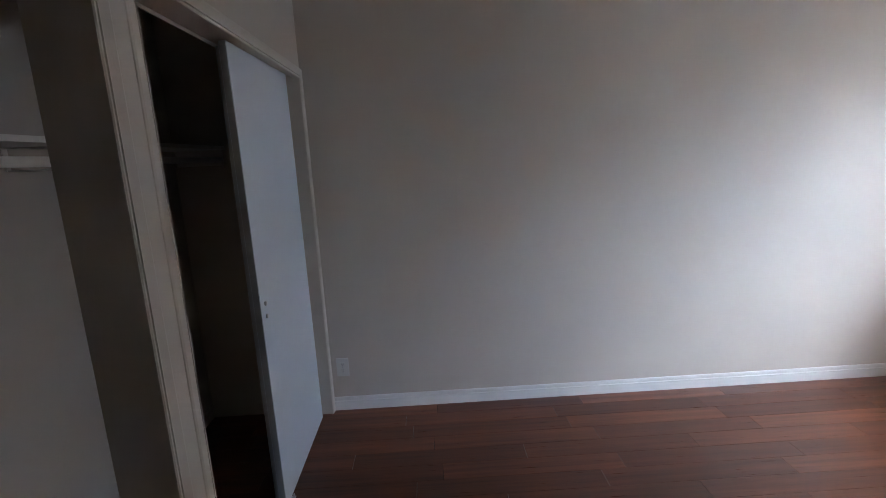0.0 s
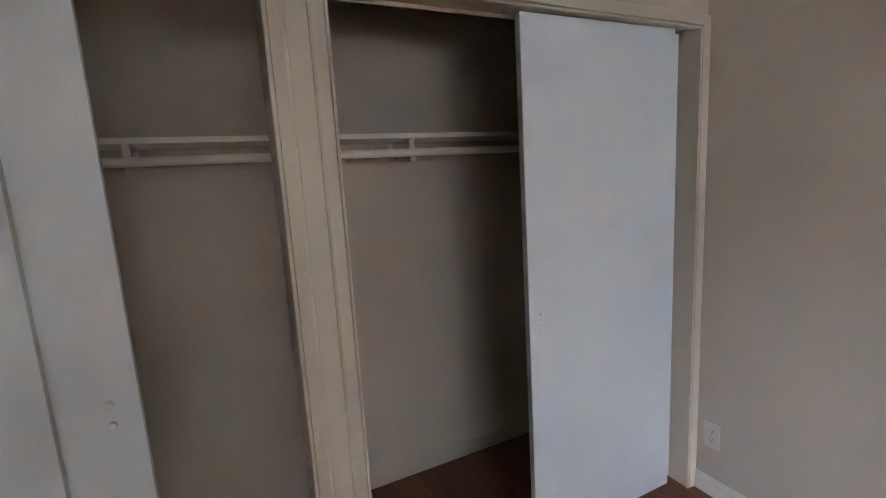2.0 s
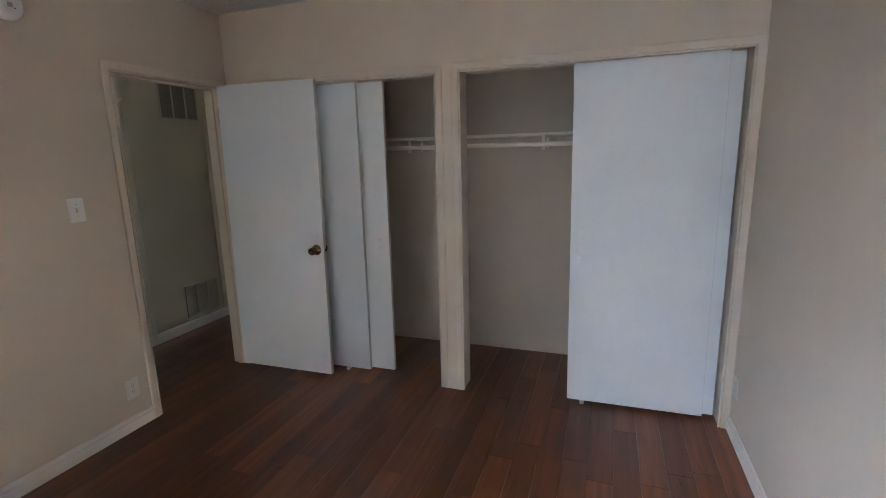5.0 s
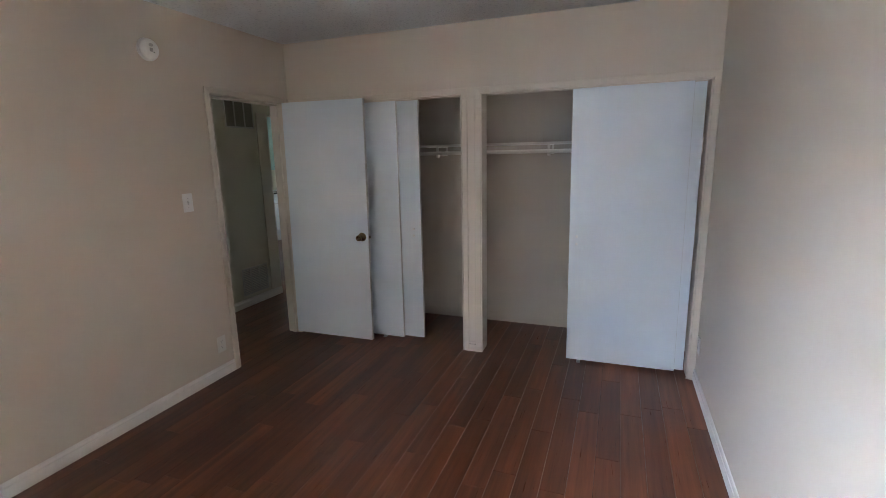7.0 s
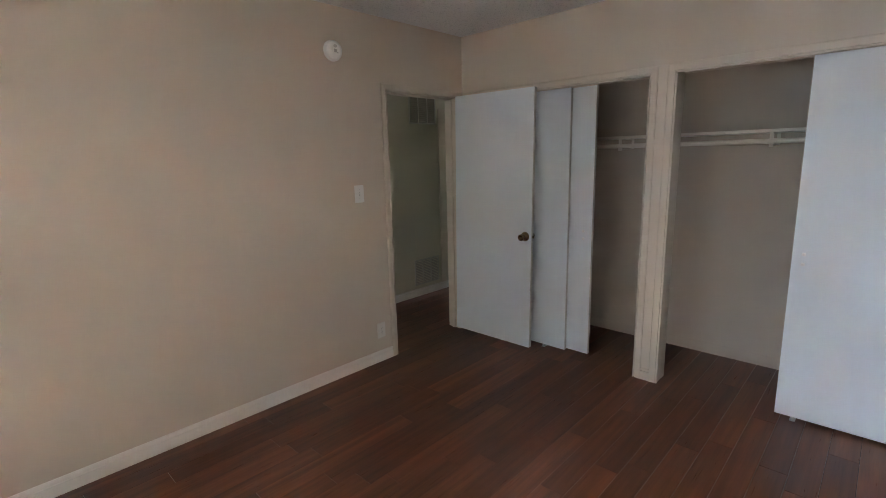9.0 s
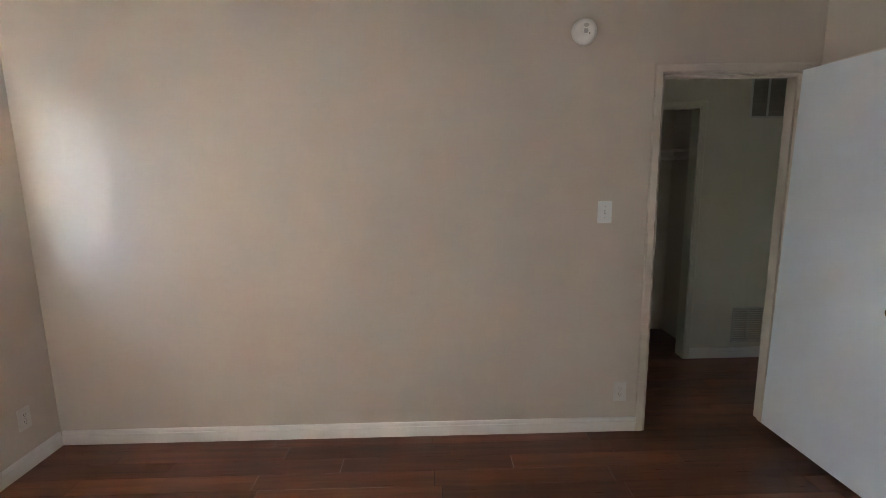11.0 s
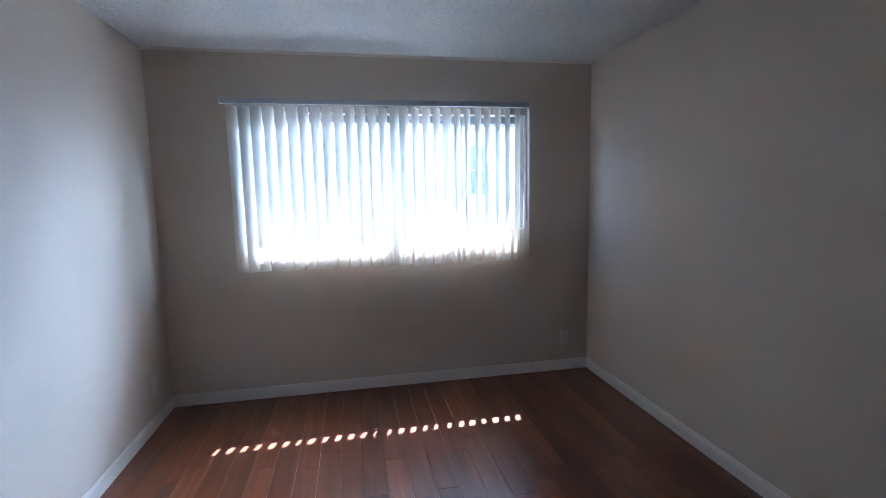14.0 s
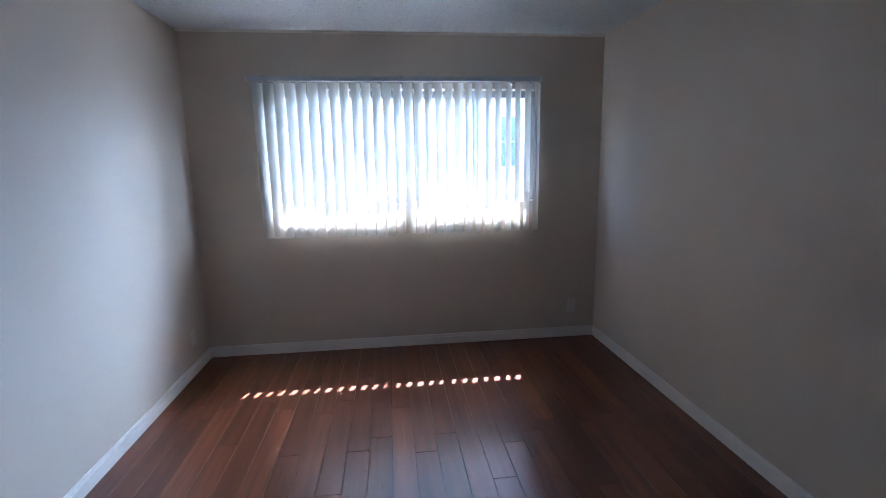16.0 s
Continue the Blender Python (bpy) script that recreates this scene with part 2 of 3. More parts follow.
# ---- mesh helpers ----
def box(bm, x0, x1, y0, y1, z0, z1, bevel=0.0):
    made = bmesh.ops.create_cube(bm, size=1, matrix=Matrix.Translation(((x0 + x1) / 2, (y0 + y1) / 2, (z0 + z1) / 2))
                                 @ Matrix.Diagonal((x1 - x0, y1 - y0, z1 - z0, 1)))
    if bevel:
        edges = list({e for v in made["verts"] for e in v.link_edges})
        bmesh.ops.bevel(bm, geom=edges, offset=bevel, segments=2, affect="EDGES")
    return bm


def boxes(*rows, bevel=0.0):
    bm = bmesh.new()
    for row in rows:
        box(bm, *row, bevel=bevel)
    return bm


def rod(bm, a, b, r, r2=None, seg=20):
    a, b = Vector(a), Vector(b)
    m = Matrix.Translation((a + b) / 2) @ (b - a).to_track_quat("Z", "Y").to_matrix().to_4x4()
    bmesh.ops.create_cone(bm, cap_ends=True, segments=seg, radius1=r, radius2=r if r2 is None else r2, depth=(b - a).length, matrix=m)
    return bm


def lathe(profile, seg=28):
    """A turned shape about the local y axis: rows of (y, radius)."""
    bm = bmesh.new()
    rings = []
    for y, r in profile:
        rings.append([bm.verts.new((r * math.cos(2 * math.pi * k / seg), y, r * math.sin(2 * math.pi * k / seg))) for k in range(seg)])
    for a, b in zip(rings, rings[1:]):
        for k in range(seg):
            bm.faces.new((a[k], a[(k + 1) % seg], b[(k + 1) % seg], b[k]))
    bm.faces.new(rings[0])
    bm.faces.new(list(reversed(rings[-1])))
    bmesh.ops.recalc_face_normals(bm, faces=bm.faces)
    return bm


def mesh_of(name, bm, mat, smooth=False):
    me = bpy.data.meshes.new(name)
    bm.to_mesh(me)
    bm.free()
    me.materials.append(mat)
    if smooth:
        for f in me.polygons:
            f.use_smooth = len(f.vertices) == 4
    return me


def part(name, bm, mat, parent=None, label="", smooth=False):
    ob = new(name, mesh_of(name, bm, mat, smooth))
    if parent is not None:
        ob.parent = parent
    return tagged(ob, label) if label else ob


def structure(name, bm, mat, label, category):
    return tagged(part(name, bm, mat), label, category, kind="structure")


# ---- the shell ----
OUT = 0.12
floor = structure("floor", boxes((-4.4, W + OUT, -L - 0.16, 5.3, -0.12, -0.013)), SUBFLOOR,
                  "red-brown strand bamboo plank floor, satin lacquered", "floor")
structure("ceiling", boxes((-4.4, W + OUT, -L - 0.16, 5.3, H, H + 0.1)), CEIL, "white popcorn-textured ceiling", "ceiling")
structure("wall_east", boxes((W, W + OUT, -L, 1.0, -0.013, H)), WALL, "plain beige painted bedroom wall", "wall")
s0, s1 = -L - 0.16, -L
structure("wall_south", boxes((-TH, WX[0], s0, s1, -0.013, H), (WX[1], W + OUT, s0, s1, -0.013, H),
                              (WX[0], WX[1], s0, s1, -0.013, WZ[0]), (WX[0], WX[1], s0, s1, WZ[1], H)), WALL,
          "beige painted wall with a wide window", "wall")
J = 0.022                               # room for the jamb lining
structure("wall_west", boxes((-TH, 0, -L, DOOR_Y[0] - J, -0.013, H), (-TH, 0, DOOR_Y[0] - J, DOOR_Y[1] + J, HEAD + 0.01 + J, H),
                             (-TH, 0, DOOR_Y[1] + J, 0.0, -0.013, H)), WALL, "beige painted wall with the bedroom doorway", "wall")
structure("wall_north", boxes((-TH, CL[0] - J, 0, TH, -0.013, H), (CL[1] + J, CR[0] - J, 0, TH, -0.013, HEAD + J), (CR[1] + J, W, 0, TH, -0.013, H),
                              (CL[0] - J, CR[1] + J, 0, TH, HEAD + J, H)), WALL, "beige painted wall over two closet openings", "wall")
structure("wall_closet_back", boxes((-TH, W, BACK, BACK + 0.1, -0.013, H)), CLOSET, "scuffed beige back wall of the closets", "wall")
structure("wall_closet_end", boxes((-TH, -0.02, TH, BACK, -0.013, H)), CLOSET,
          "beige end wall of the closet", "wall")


# ---- casings, jambs and baseboards ----
PROFILE = ((0.0, 0.0), (0.0, 0.008), (0.003, 0.0115), (0.0085, 0.0115), (0.0095, 0.0035), (0.0128, 0.0035), (0.0140, 0.012), (0.046, 0.0155),
           (0.053, 0.0135), (0.055, 0.011), (0.055, 0.003), (0.050, 0.003), (0.050, 0.0))


def casing_run(w, h, which):
    """One mitred length of casing round an opening w by h: 0 one side, 1 the head, 2 the other side."""
    bm = bmesh.new()
    def ring(k):
        out = []
        for a, t in PROFILE:
            x = (-a, -a, w + a, w + a)[k]
            z = (0.0, h + a, h + a, 0.0)[k]
            out.append(bm.verts.new((x, -t, z)))
        return out
    a, b = ring(which), ring(which + 1)
    for i in range(len(a) - 1):
        bm.faces.new((a[i], a[i + 1], b[i + 1], b[i]))
    bm.faces.new((a[-1], a[0], b[0], b[-1]))
    bm.faces.new(a)
    bm.faces.new(list(reversed(b)))
    bmesh.ops.recalc_face_normals(bm, faces=bm.faces)
    return bm


def opening_trim(name, m, w, h, depth, label, stop=False, mat=TRIM, head_depth=None):
    """Jamb lining and mitred casing of an opening; local x along the wall, -y into the room."""
    root = tagged(new(name), label, "door frame", kind="structure")
    root.matrix_basis = m
    for k in range(3):
        part("casing", casing_run(w, h, k), mat, root)
    g = 0.004
    part("jamb", boxes((-g - 0.018, -g, -0.001, depth, 0, h + g + 0.018), bevel=0.001), mat, root)
    part("jamb", boxes((w + g, w + g + 0.018, -0.001, depth, 0, h + g + 0.018), bevel=0.001), mat, root)
    part("head_jamb", boxes((-g, w + g, -0.001, head_depth or depth, h + g, h + g + 0.018), bevel=0.001), mat, root)
    if stop:
        part("door_stop", boxes((-g, 0.008, 0.045, 0.08, 0, h + g - 0.012), bevel=0.001), mat, root)
        part("door_stop", boxes((w - 0.008, w + g, 0.045, 0.08, 0, h + g - 0.012), bevel=0.001), mat, root)
        part("door_stop", boxes((-g, w + g, 0.045, 0.08, h - 0.009, h + g), bevel=0.001), mat, root)
    return root


opening_trim("trim_closet_1", pose(CL[0], 0, 0), CL[1] - CL[0], HEAD, 0.145, "cream painted casing round a closet opening", head_depth=0.028)
opening_trim("trim_closet_2", pose(CR[0], 0, 0), CR[1] - CR[0], HEAD, 0.145, "cream painted casing round a closet opening beside the wall corner", head_depth=0.028)
door_trim = opening_trim("trim_door", pose(0, DOOR_Y[0], 0, 0, 0, 90), DOOR_Y[1] - DOOR_Y[0], HEAD + 0.012, TH + 0.002,
                         "cream painted casing of the bedroom doorway", stop=True)
part("strike_plate", boxes((0.0, 0.0015, 0.012, 0.04, 0.87, 0.935), bevel=0.0004), STEEL, door_trim, "small steel strike plate")


def baseboard(name, m, length, label, mat=BASE):
    """A baseboard with a chamfered and stepped top; local x along the wall, -y into the room."""
    rows = ((0.0, 0.0), (0.012, 0.0), (0.013, 0.004), (0.013, 0.061), (0.0075, 0.0635), (0.0075, 0.067), (0.0105, 0.0685), (0.0095, 0.079), (0.006, 0.0868), (0.0, 0.088))
    bm = bmesh.new()
    a = [bm.verts.new((0, -t, z)) for t, z in rows]
    b = [bm.verts.new((length, -t, z)) for t, z in rows]
    for i in range(len(a)):
        j = (i + 1) % len(a)
        bm.faces.new((a[i], a[j], b[j], b[i]))
    bm.faces.new(a)
    bm.faces.new(list(reversed(b)))
    bmesh.ops.recalc_face_normals(bm, faces=bm.faces)
    ob = structure(name, bm, mat, label, "baseboard")
    ob.matrix_basis = m
    return ob


baseboard("baseboard_west", pose(0, -L + 0.013, 0, 0, 0, 90), L - 0.013 + DOOR_Y[0] - 0.055, "cream painted baseboard, lightly scuffed")
baseboard("baseboard_south", pose(W - 0.013, -L, 0, 0, 0, 180), W - 0.026, "cream painted baseboard under the window")
baseboard("baseboard_east", pose(W, -0.016, 0, 0, 0, -90), L - 0.016, "cream painted baseboard along the plain wall")
baseboard("baseboard_closet", pose(1.632, 0, 0), 0.058, "short baseboard block on the post between closets", TRIM)
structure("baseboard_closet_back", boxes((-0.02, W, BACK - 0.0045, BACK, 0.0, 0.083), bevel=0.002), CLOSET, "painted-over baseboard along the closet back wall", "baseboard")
structure("trim_post", boxes((1.6328, 1.6892, -0.0115, 0.0, 0.0885, HEAD + 0.056), bevel=0.0006), TRIM,
          "flat cream painted board on the post between closets", "trim")
structure("trim_ceiling", boxes((0.0, W, -L, -L + 0.012, H - 0.020, H - 0.001), bevel=0.004), SHELFP, "thin white strip where wall meets ceiling", "trim")


# ---- sliding closet doors ----
for a, b in (CL, CR):
    track = tagged(new("door_track"), "cream painted steel sliding door track under the closet head", "door track", group="closet door tracks")
    track.location = (a, 0, HEAD)
    part("channel", boxes((0, b - a, 0.029, 0.128, 0.016, 0.021)), TRIM, track)
    part("flange", boxes((0, b - a, 0.030, 0.034, 0.006, 0.016)), TRIM, track)
    part("flange", boxes((0, b - a, 0.124, 0.128, 0.004, 0.016)), TRIM, track)


def sliding_door(x0, x1, y0, pin_x, label, lean=0.0):
    root = tagged(new("sliding_door"), label, "closet door", group="sliding closet doors")
    root.matrix_basis = pose(x0, y0, 0.020, 0, lean, 0)
    w, t, h = x1 - x0, 0.030, 2.019
    part("panel", boxes((0, w, 0, t, 0, h), bevel=0.0012), DOORW, root)
    part("edge_band", boxes((-0.0015, 0.001, 0.0025, t - 0.0025, 0.002, h - 0.002)), EDGEW, root, "worn grey-white door edge, greyed for shade")
    part("edge_band", boxes((w - 0.001, w + 0.0015, 0.0025, t - 0.0025, 0.002, h - 0.002)), EDGEW, root, "worn grey-white door edge, greyed for shade")
    if pin_x is not None:
        for z in (0.991, 0.934):
            bm = lathe(((0.0, 0.0095), (-0.0050, 0.0098), (-0.0085, 0.0080), (-0.0095, 0.0045)), 16)
            bmesh.ops.translate(bm, verts=bm.verts, vec=(pin_x - x0, 0, z - 0.020))
            part("plug", bm, PLATE, root, "small round white plug", smooth=True)
    return root


sliding_door(2.410, 3.172, 0.040, 2.462, "flush white sliding closet door, slid to one side", -0.38)
sliding_door(2.474, 3.236, 0.083, None, "flush white sliding closet door behind another")
sliding_door(0.234, 1.004, 0.050, None, "flush white sliding closet door behind the open door")
sliding_door(0.409, 1.179, 0.095, 1.114, "flush white sliding closet door, set back")


def floor_guide(x, y):
    root = tagged(new("door_guide"), "small clear plastic sliding door guide on the floor", "door guide", group="door guides")
    root.location = (x, y, 0)
    part("base", boxes((-0.014, 0.014, -0.012, 0.040, 0, 0.004), bevel=0.001), CLEAR, root)
    part("prong", boxes((-0.006, 0.006, -0.010, -0.004, 0.004, 0.024), bevel=0.001), CLEAR, root)
    return root


floor_guide(2.499, 0.040)
floor_guide(0.816, 0.050)


# ---- closet shelves and rods ----
X0, X1 = -0.02, W
shelf = tagged(new("closet_shelf"), "long cream painted closet shelf on wall brackets", "shelf")
shelf.location = (0, BACK, 1.673)
part("board", boxes((X0, X1, -0.295, 0, 0, 0.019), bevel=0.0015), SHELFP, shelf)
part("cleat", boxes((X0, X1, -0.019, 0, -0.088, -0.0005), bevel=0.001), CLOSET, shelf)
part("cleat", boxes((X0, X0 + 0.018, -0.28, -0.019, -0.088, -0.0005), bevel=0.001), SHELFP, shelf)
part("cleat", boxes((X1 - 0.018, X1, -0.28, -0.019, -0.088, -0.0005), bevel=0.001), SHELFP, shelf)
for b in (1.192, 2.175):
    arm = part("bracket", boxes((b - 0.010, b + 0.010, -0.285, -0.019, -0.005, -0.0005), (b - 0.010, b + 0.010, -0.024, -0.019, -0.080, -0.005), bevel=0.0006), SHELFP, shelf,
               "cream painted steel shelf bracket")
    part("brace", boxes((b - 0.006, b + 0.006, -0.268, -0.024, -0.080, -0.076), bevel=0.0006), SHELFP, arm)
    part("tab", boxes((b - 0.011, b + 0.011, -0.272, -0.266, -0.040, -0.005), bevel=0.0008), SHELFP, arm)
    part("hook", boxes((b - 0.011, b + 0.011, -0.276, -0.250, -0.092, -0.071), bevel=0.0008), SHELFP, arm)
bm = bmesh.new()
rod(bm, (X0 + 0.002, BACK - 0.266, 1.617), (X1 - 0.002, BACK - 0.266, 1.617), 0.0160, seg=24)
tagged(part("closet_rod", bm, SHELFP, smooth=True), "long cream painted wooden rod under the closet shelf", "rod", group="closet rods")


# ---- the open bedroom door ----
door = tagged(new("door_1"), "flush white bedroom door standing wide open", "door", kind="structure")
door.matrix_basis = pose(0.020, -0.143, 0.037, -0.55, 0.30, 1.5)
DW, DT, DH = 0.762, 0.035, 2.024
part("slab", boxes((0, DW, 0, DT, 0, DH), bevel=0.0015), DOORW, door)
part("edge_band", boxes((DW - 0.001, DW + 0.0015, 0.003, DT - 0.003, 0.002, DH - 0.002)), EDGEW, door, "worn grey-white door edge, greyed for shade")
KX, KZ = 0.708, 0.908
for side in (-1, 1):
    y0 = 0.0 if side < 0 else DT
    def turned(rows):
        bm = lathe(tuple((y0 + side * y, r) for y, r in rows))
        bmesh.ops.translate(bm, verts=bm.verts, vec=(KX, 0, KZ))
        return bm
    knob = part("knob", turned(((0.020, 0.0145), (0.033, 0.0140), (0.039, 0.0185), (0.046, 0.0245), (0.057, 0.0262), (0.065, 0.0250),
                                (0.0695, 0.0205), (0.0690, 0.0170), (0.0655, 0.0155), (0.0655, 0.002))), BRASS, door, "round aged brass knob", smooth=True)
    part("rosette", turned(((0.0, 0.037), (0.003, 0.0370), (0.009, 0.0335), (0.015, 0.0265), (0.021, 0.0185), (0.024, 0.0150))), BRASS, knob, smooth=True)
latch = part("latch_plate", boxes((DW + 0.001, DW + 0.0035, 0.005, 0.030, KZ - 0.029, KZ + 0.029), bevel=0.0005), STEEL, door, "dark steel latch plate")
part("latch_bolt", boxes((DW + 0.003, DW + 0.014, 0.011, 0.023, KZ - 0.010, KZ + 0.010), bevel=0.002), BRASS, latch)
for z in (0.18, 1.02, 1.83):
    bm = bmesh.new()
    rod(bm, (-0.004, -0.004, z - 0.045), (-0.004, -0.004, z + 0.045), 0.005, seg=12)
    part("hinge", bm, TRIM, door)


# ---- outlets, switch, smoke alarm ----
def face_plate(w=0.078, h=0.122):
    bm = bmesh.new()
    box(bm, -w / 2, w / 2, -0.006, 0.0, -h / 2, h / 2, bevel=0.0025)
    return bm


def disc(x, z, r, y0, y1, sx=1.0, seg=20):
    bm = lathe(((y0, r), (y1, r)), seg)
    bmesh.ops.scale(bm, verts=bm.verts, vec=(sx, 1, 1))
    bmesh.ops.translate(bm, verts=bm.verts, vec=(x, 0, z))
    return bm


def outlet(m, label):
    root = tagged(new("outlet"), label, "outlet", group="wall outlets")
    root.matrix_basis = m
    part("cover_plate", face_plate(), OUTLETP, root)
    for z in (0.0195, -0.0195):
        s = part("socket", disc(0, z, 0.0165, -0.0055, -0.0078, 1.0), OUTLETP, root)
        part("slot", boxes((-0.0078, -0.0054, -0.0082, -0.0070, z - 0.001, z + 0.008)), SLOT, s)
        part("slot", boxes((0.0054, 0.0078, -0.0082, -0.0070, z - 0.001, z + 0.007)), SLOT, s)
        part("ground_hole", disc(0, z - 0.008, 0.0027, -0.0070, -0.0082, seg=10), SLOT, s)
    part("screw", disc(0, 0, 0.003, -0.0055, -0.0072, seg=10), STEEL, root)
    return root


outlet(pose(0, -1.004, 0.252, 0, 0, 90), "ivory duplex outlet near the door casing")
outlet(pose(W, -0.085, 0.292, 0, 0, -90), "ivory duplex outlet beside the closet casing")
outlet(pose(W, -4.011, 0.282, 0, 0, -90), "ivory duplex outlet near the window corner")
outlet(pose(0.215, -L, 0.285, 0, 0, 180), "ivory duplex outlet under the window wall corner")

switch = tagged(new("light_switch"), "white toggle light switch beside the door", "light switch")
switch.matrix_basis = pose(0, -1.139, 1.322, 0, 0, 90)
part("cover_plate", face_plate(0.080, 0.124), PLATE, switch)
part("toggle_slot", boxes((-0.0055, 0.0055, -0.0068, -0.0055, -0.0125, 0.0125), bevel=0.0006), EDGEW, switch)
tb = bmesh.new()
box(tb, -0.004, 0.004, -0.020, -0.005, -0.005, 0.005, bevel=0.0012)
bmesh.ops.rotate(tb, verts=tb.verts, cent=(0, -0.005, 0), matrix=Matrix.Rotation(radians(-28), 3, "X"))
part("toggle", tb, PLATE, switch)
for z in (0.030, -0.030):
    part("screw", disc(0, z, 0.003, -0.0055, -0.0072, seg=10), STEEL, switch)

alarm = tagged(new("smoke_alarm"), "round white smoke alarm high on the wall", "smoke alarm")
alarm.matrix_basis = pose(0, -1.289, 2.268, 0, 0, 90)
part("base", lathe(((0.0, 0.066), (-0.010, 0.067), (-0.012, 0.064))), PLATE, alarm, smooth=True)
body = part("body", lathe(((-0.012, 0.063), (-0.024, 0.062), (-0.034, 0.056), (-0.040, 0.045), (-0.0415, 0.030), (-0.0390, 0.026), (-0.0385, 0.01))), PLATE, alarm, smooth=True)
part("test_button", boxes((-0.011, 0.011, -0.0425, -0.038, -0.015, 0.007), bevel=0.002), STEEL, body, "grey square test button")
part("indicator", disc(0.018, -0.016, 0.003, -0.038, -0.0415, seg=10), SLOT, body)
part("grille", disc(0.0, 0.024, 0.010, -0.0385, -0.0418, 1.4), EDGEW, body)

# ---- the window ----
window = tagged(new("window_1"), "wide aluminium sliding window in bright daylight", "window", kind="structure")
FY0, FY1 = -L - 0.115, -L - 0.068
def frame_bars(x0, x1, z0, z1, y0, y1, b):
    return boxes((x0, x0 + b, y0, y1, z0, z1), (x1 - b, x1, y0, y1, z0, z1), (x0 + b, x1 - b, y0, y1, z0, z0 + b), (x0 + b, x1 - b, y0, y1, z1 - b, z1), bevel=0.002)
part("window_frame", frame_bars(WX[0], WX[1], WZ[0], WZ[1], FY0, FY1, 0.026), ALU, window, "grey aluminium window frame")
for k, (a, b) in enumerate(((WX[0] + 0.026, 1.095), (1.060, 1.603), (1.548, WX[1] - 0.026))):
    yy = -L - 0.098 if k == 1 else -L - 0.078
    sash = part("sash", frame_bars(a, b, WZ[0] + 0.026, WZ[1] - 0.026, yy - 0.009, yy + 0.009, 0.034), ALU, window)
    pane = part("pane", boxes((a + 0.028, b - 0.028, yy - 0.002, yy + 0.002, WZ[0] + 0.054, WZ[1] - 0.054)), GLASS, sash, "clear glass pane")
    pane.visible_shadow = False
part("latch", boxes((0.600, 0.628, -L - 0.066, -L - 0.045, 1.67, 1.725), (0.606, 0.622, -L - 0.048, -L - 0.035, 1.655, 1.70), bevel=0.002), BLACKM, window, "small black sash latch")
part("sill", boxes((WX[0], WX[1], FY1, -L + 0.004, WZ[0] - 0.002, WZ[0] + 0.006), bevel=0.002), BASE, window)

# ---- the vertical blind ----
blind = tagged(new("vertical_blind"), "vertical blind with off-white vinyl vanes, half open", "window blind")
BY = -4.222
PITCH, VANES, FIRST = 0.0798, 28, 2.733
RAIL_Z = 2.172
rail = part("headrail", boxes((0.562, 2.800, BY - 0.022, BY + 0.022, RAIL_Z, RAIL_Z + 0.030), (0.562, 2.800, BY + 0.0185, BY + 0.0245, RAIL_Z - 0.004, RAIL_Z + 0.034), bevel=0.002),
            RAILM, blind, "grey metal headrail")
for x in (0.62, 1.66, 2.68):
    part("bracket", boxes((x - 0.012, x + 0.012, -L, BY + 0.026, RAIL_Z + 0.031, RAIL_Z + 0.034), (x - 0.012, x + 0.012, -L, -L + 0.003, RAIL_Z - 0.01, RAIL_Z + 0.055),
                          (x - 0.012, x + 0.012, BY + 0.0245, BY + 0.027, RAIL_Z + 0.020, RAIL_Z + 0.034)), ALU, blind)
part("end_cap", boxes((0.555, 0.5615, BY - 0.024, BY + 0.026, RAIL_Z - 0.004, RAIL_Z + 0.033), bevel=0.001), CLEAR, rail)
part("end_cap", boxes((2.8005, 2.807, BY - 0.024, BY + 0.026, RAIL_Z - 0.004, RAIL_Z + 0.033), bevel=0.001), CLEAR, rail)


def vane_mesh():
    """A shallow curved vane, 89 mm wide, hung from its top middle."""
    bm = bmesh.new()
    n, w, z0, z1 = 6, 0.089, -1.171, 0.0
    def at(k, z, off):
        u = k / n - 0.5
        return bm.verts.new((u * w, 0.0085 * (1 - 4 * u * u) + off, z))
    levels = [z0 + (z1 - z0) * i / 6 for i in range(7)]
    for off, flip in ((0.0, False), (0.0009, True)):
        grid = [[at(k, z, off) for k in range(n + 1)] for z in levels]
        for i in range(6):
            for k in range(n):
                q = (grid[i][k], grid[i][k + 1], grid[i + 1][k + 1], grid[i + 1][k])
                bm.faces.new(tuple(reversed(q)) if flip else q)
    return mesh_of("vane", bm, VINYL, smooth=True)


VANE = vane_mesh()
STEM = mesh_of("carrier", boxes((-0.0045, 0.0045, -0.003, 0.003, -0.004, 0.014), (-0.012, 0.012, -0.004, 0.004, -0.012, -0.004)), CLEAR)
ANGLE = 42.0
ODD = {14: -10.0, 19: -15.0, 21: 4.0}
rng = random.Random(5)
for k in range(VANES):
    x = FIRST - PITCH * k + rng.uniform(-0.002, 0.002)
    turn = ANGLE + ODD.get(k, 0.0) + rng.uniform(-2.0, 2.0)
    drop = 2.158 + rng.uniform(-0.002, 0.002)
    v = new("vane", VANE)
    v.parent = blind
    v.matrix_basis = pose(x, BY, drop, rng.uniform(-0.25, 0.25), rng.uniform(-0.25, 0.25), turn)
    c = new("carrier", STEM)
    c.parent = blind
    c.matrix_basis = pose(x, BY, drop + 0.004, 0, 0, turn)
wb = bmesh.new()
rod(wb, (0.592, BY + 0.030, 1.30), (0.592, BY + 0.030, 2.150), 0.0045, seg=8)
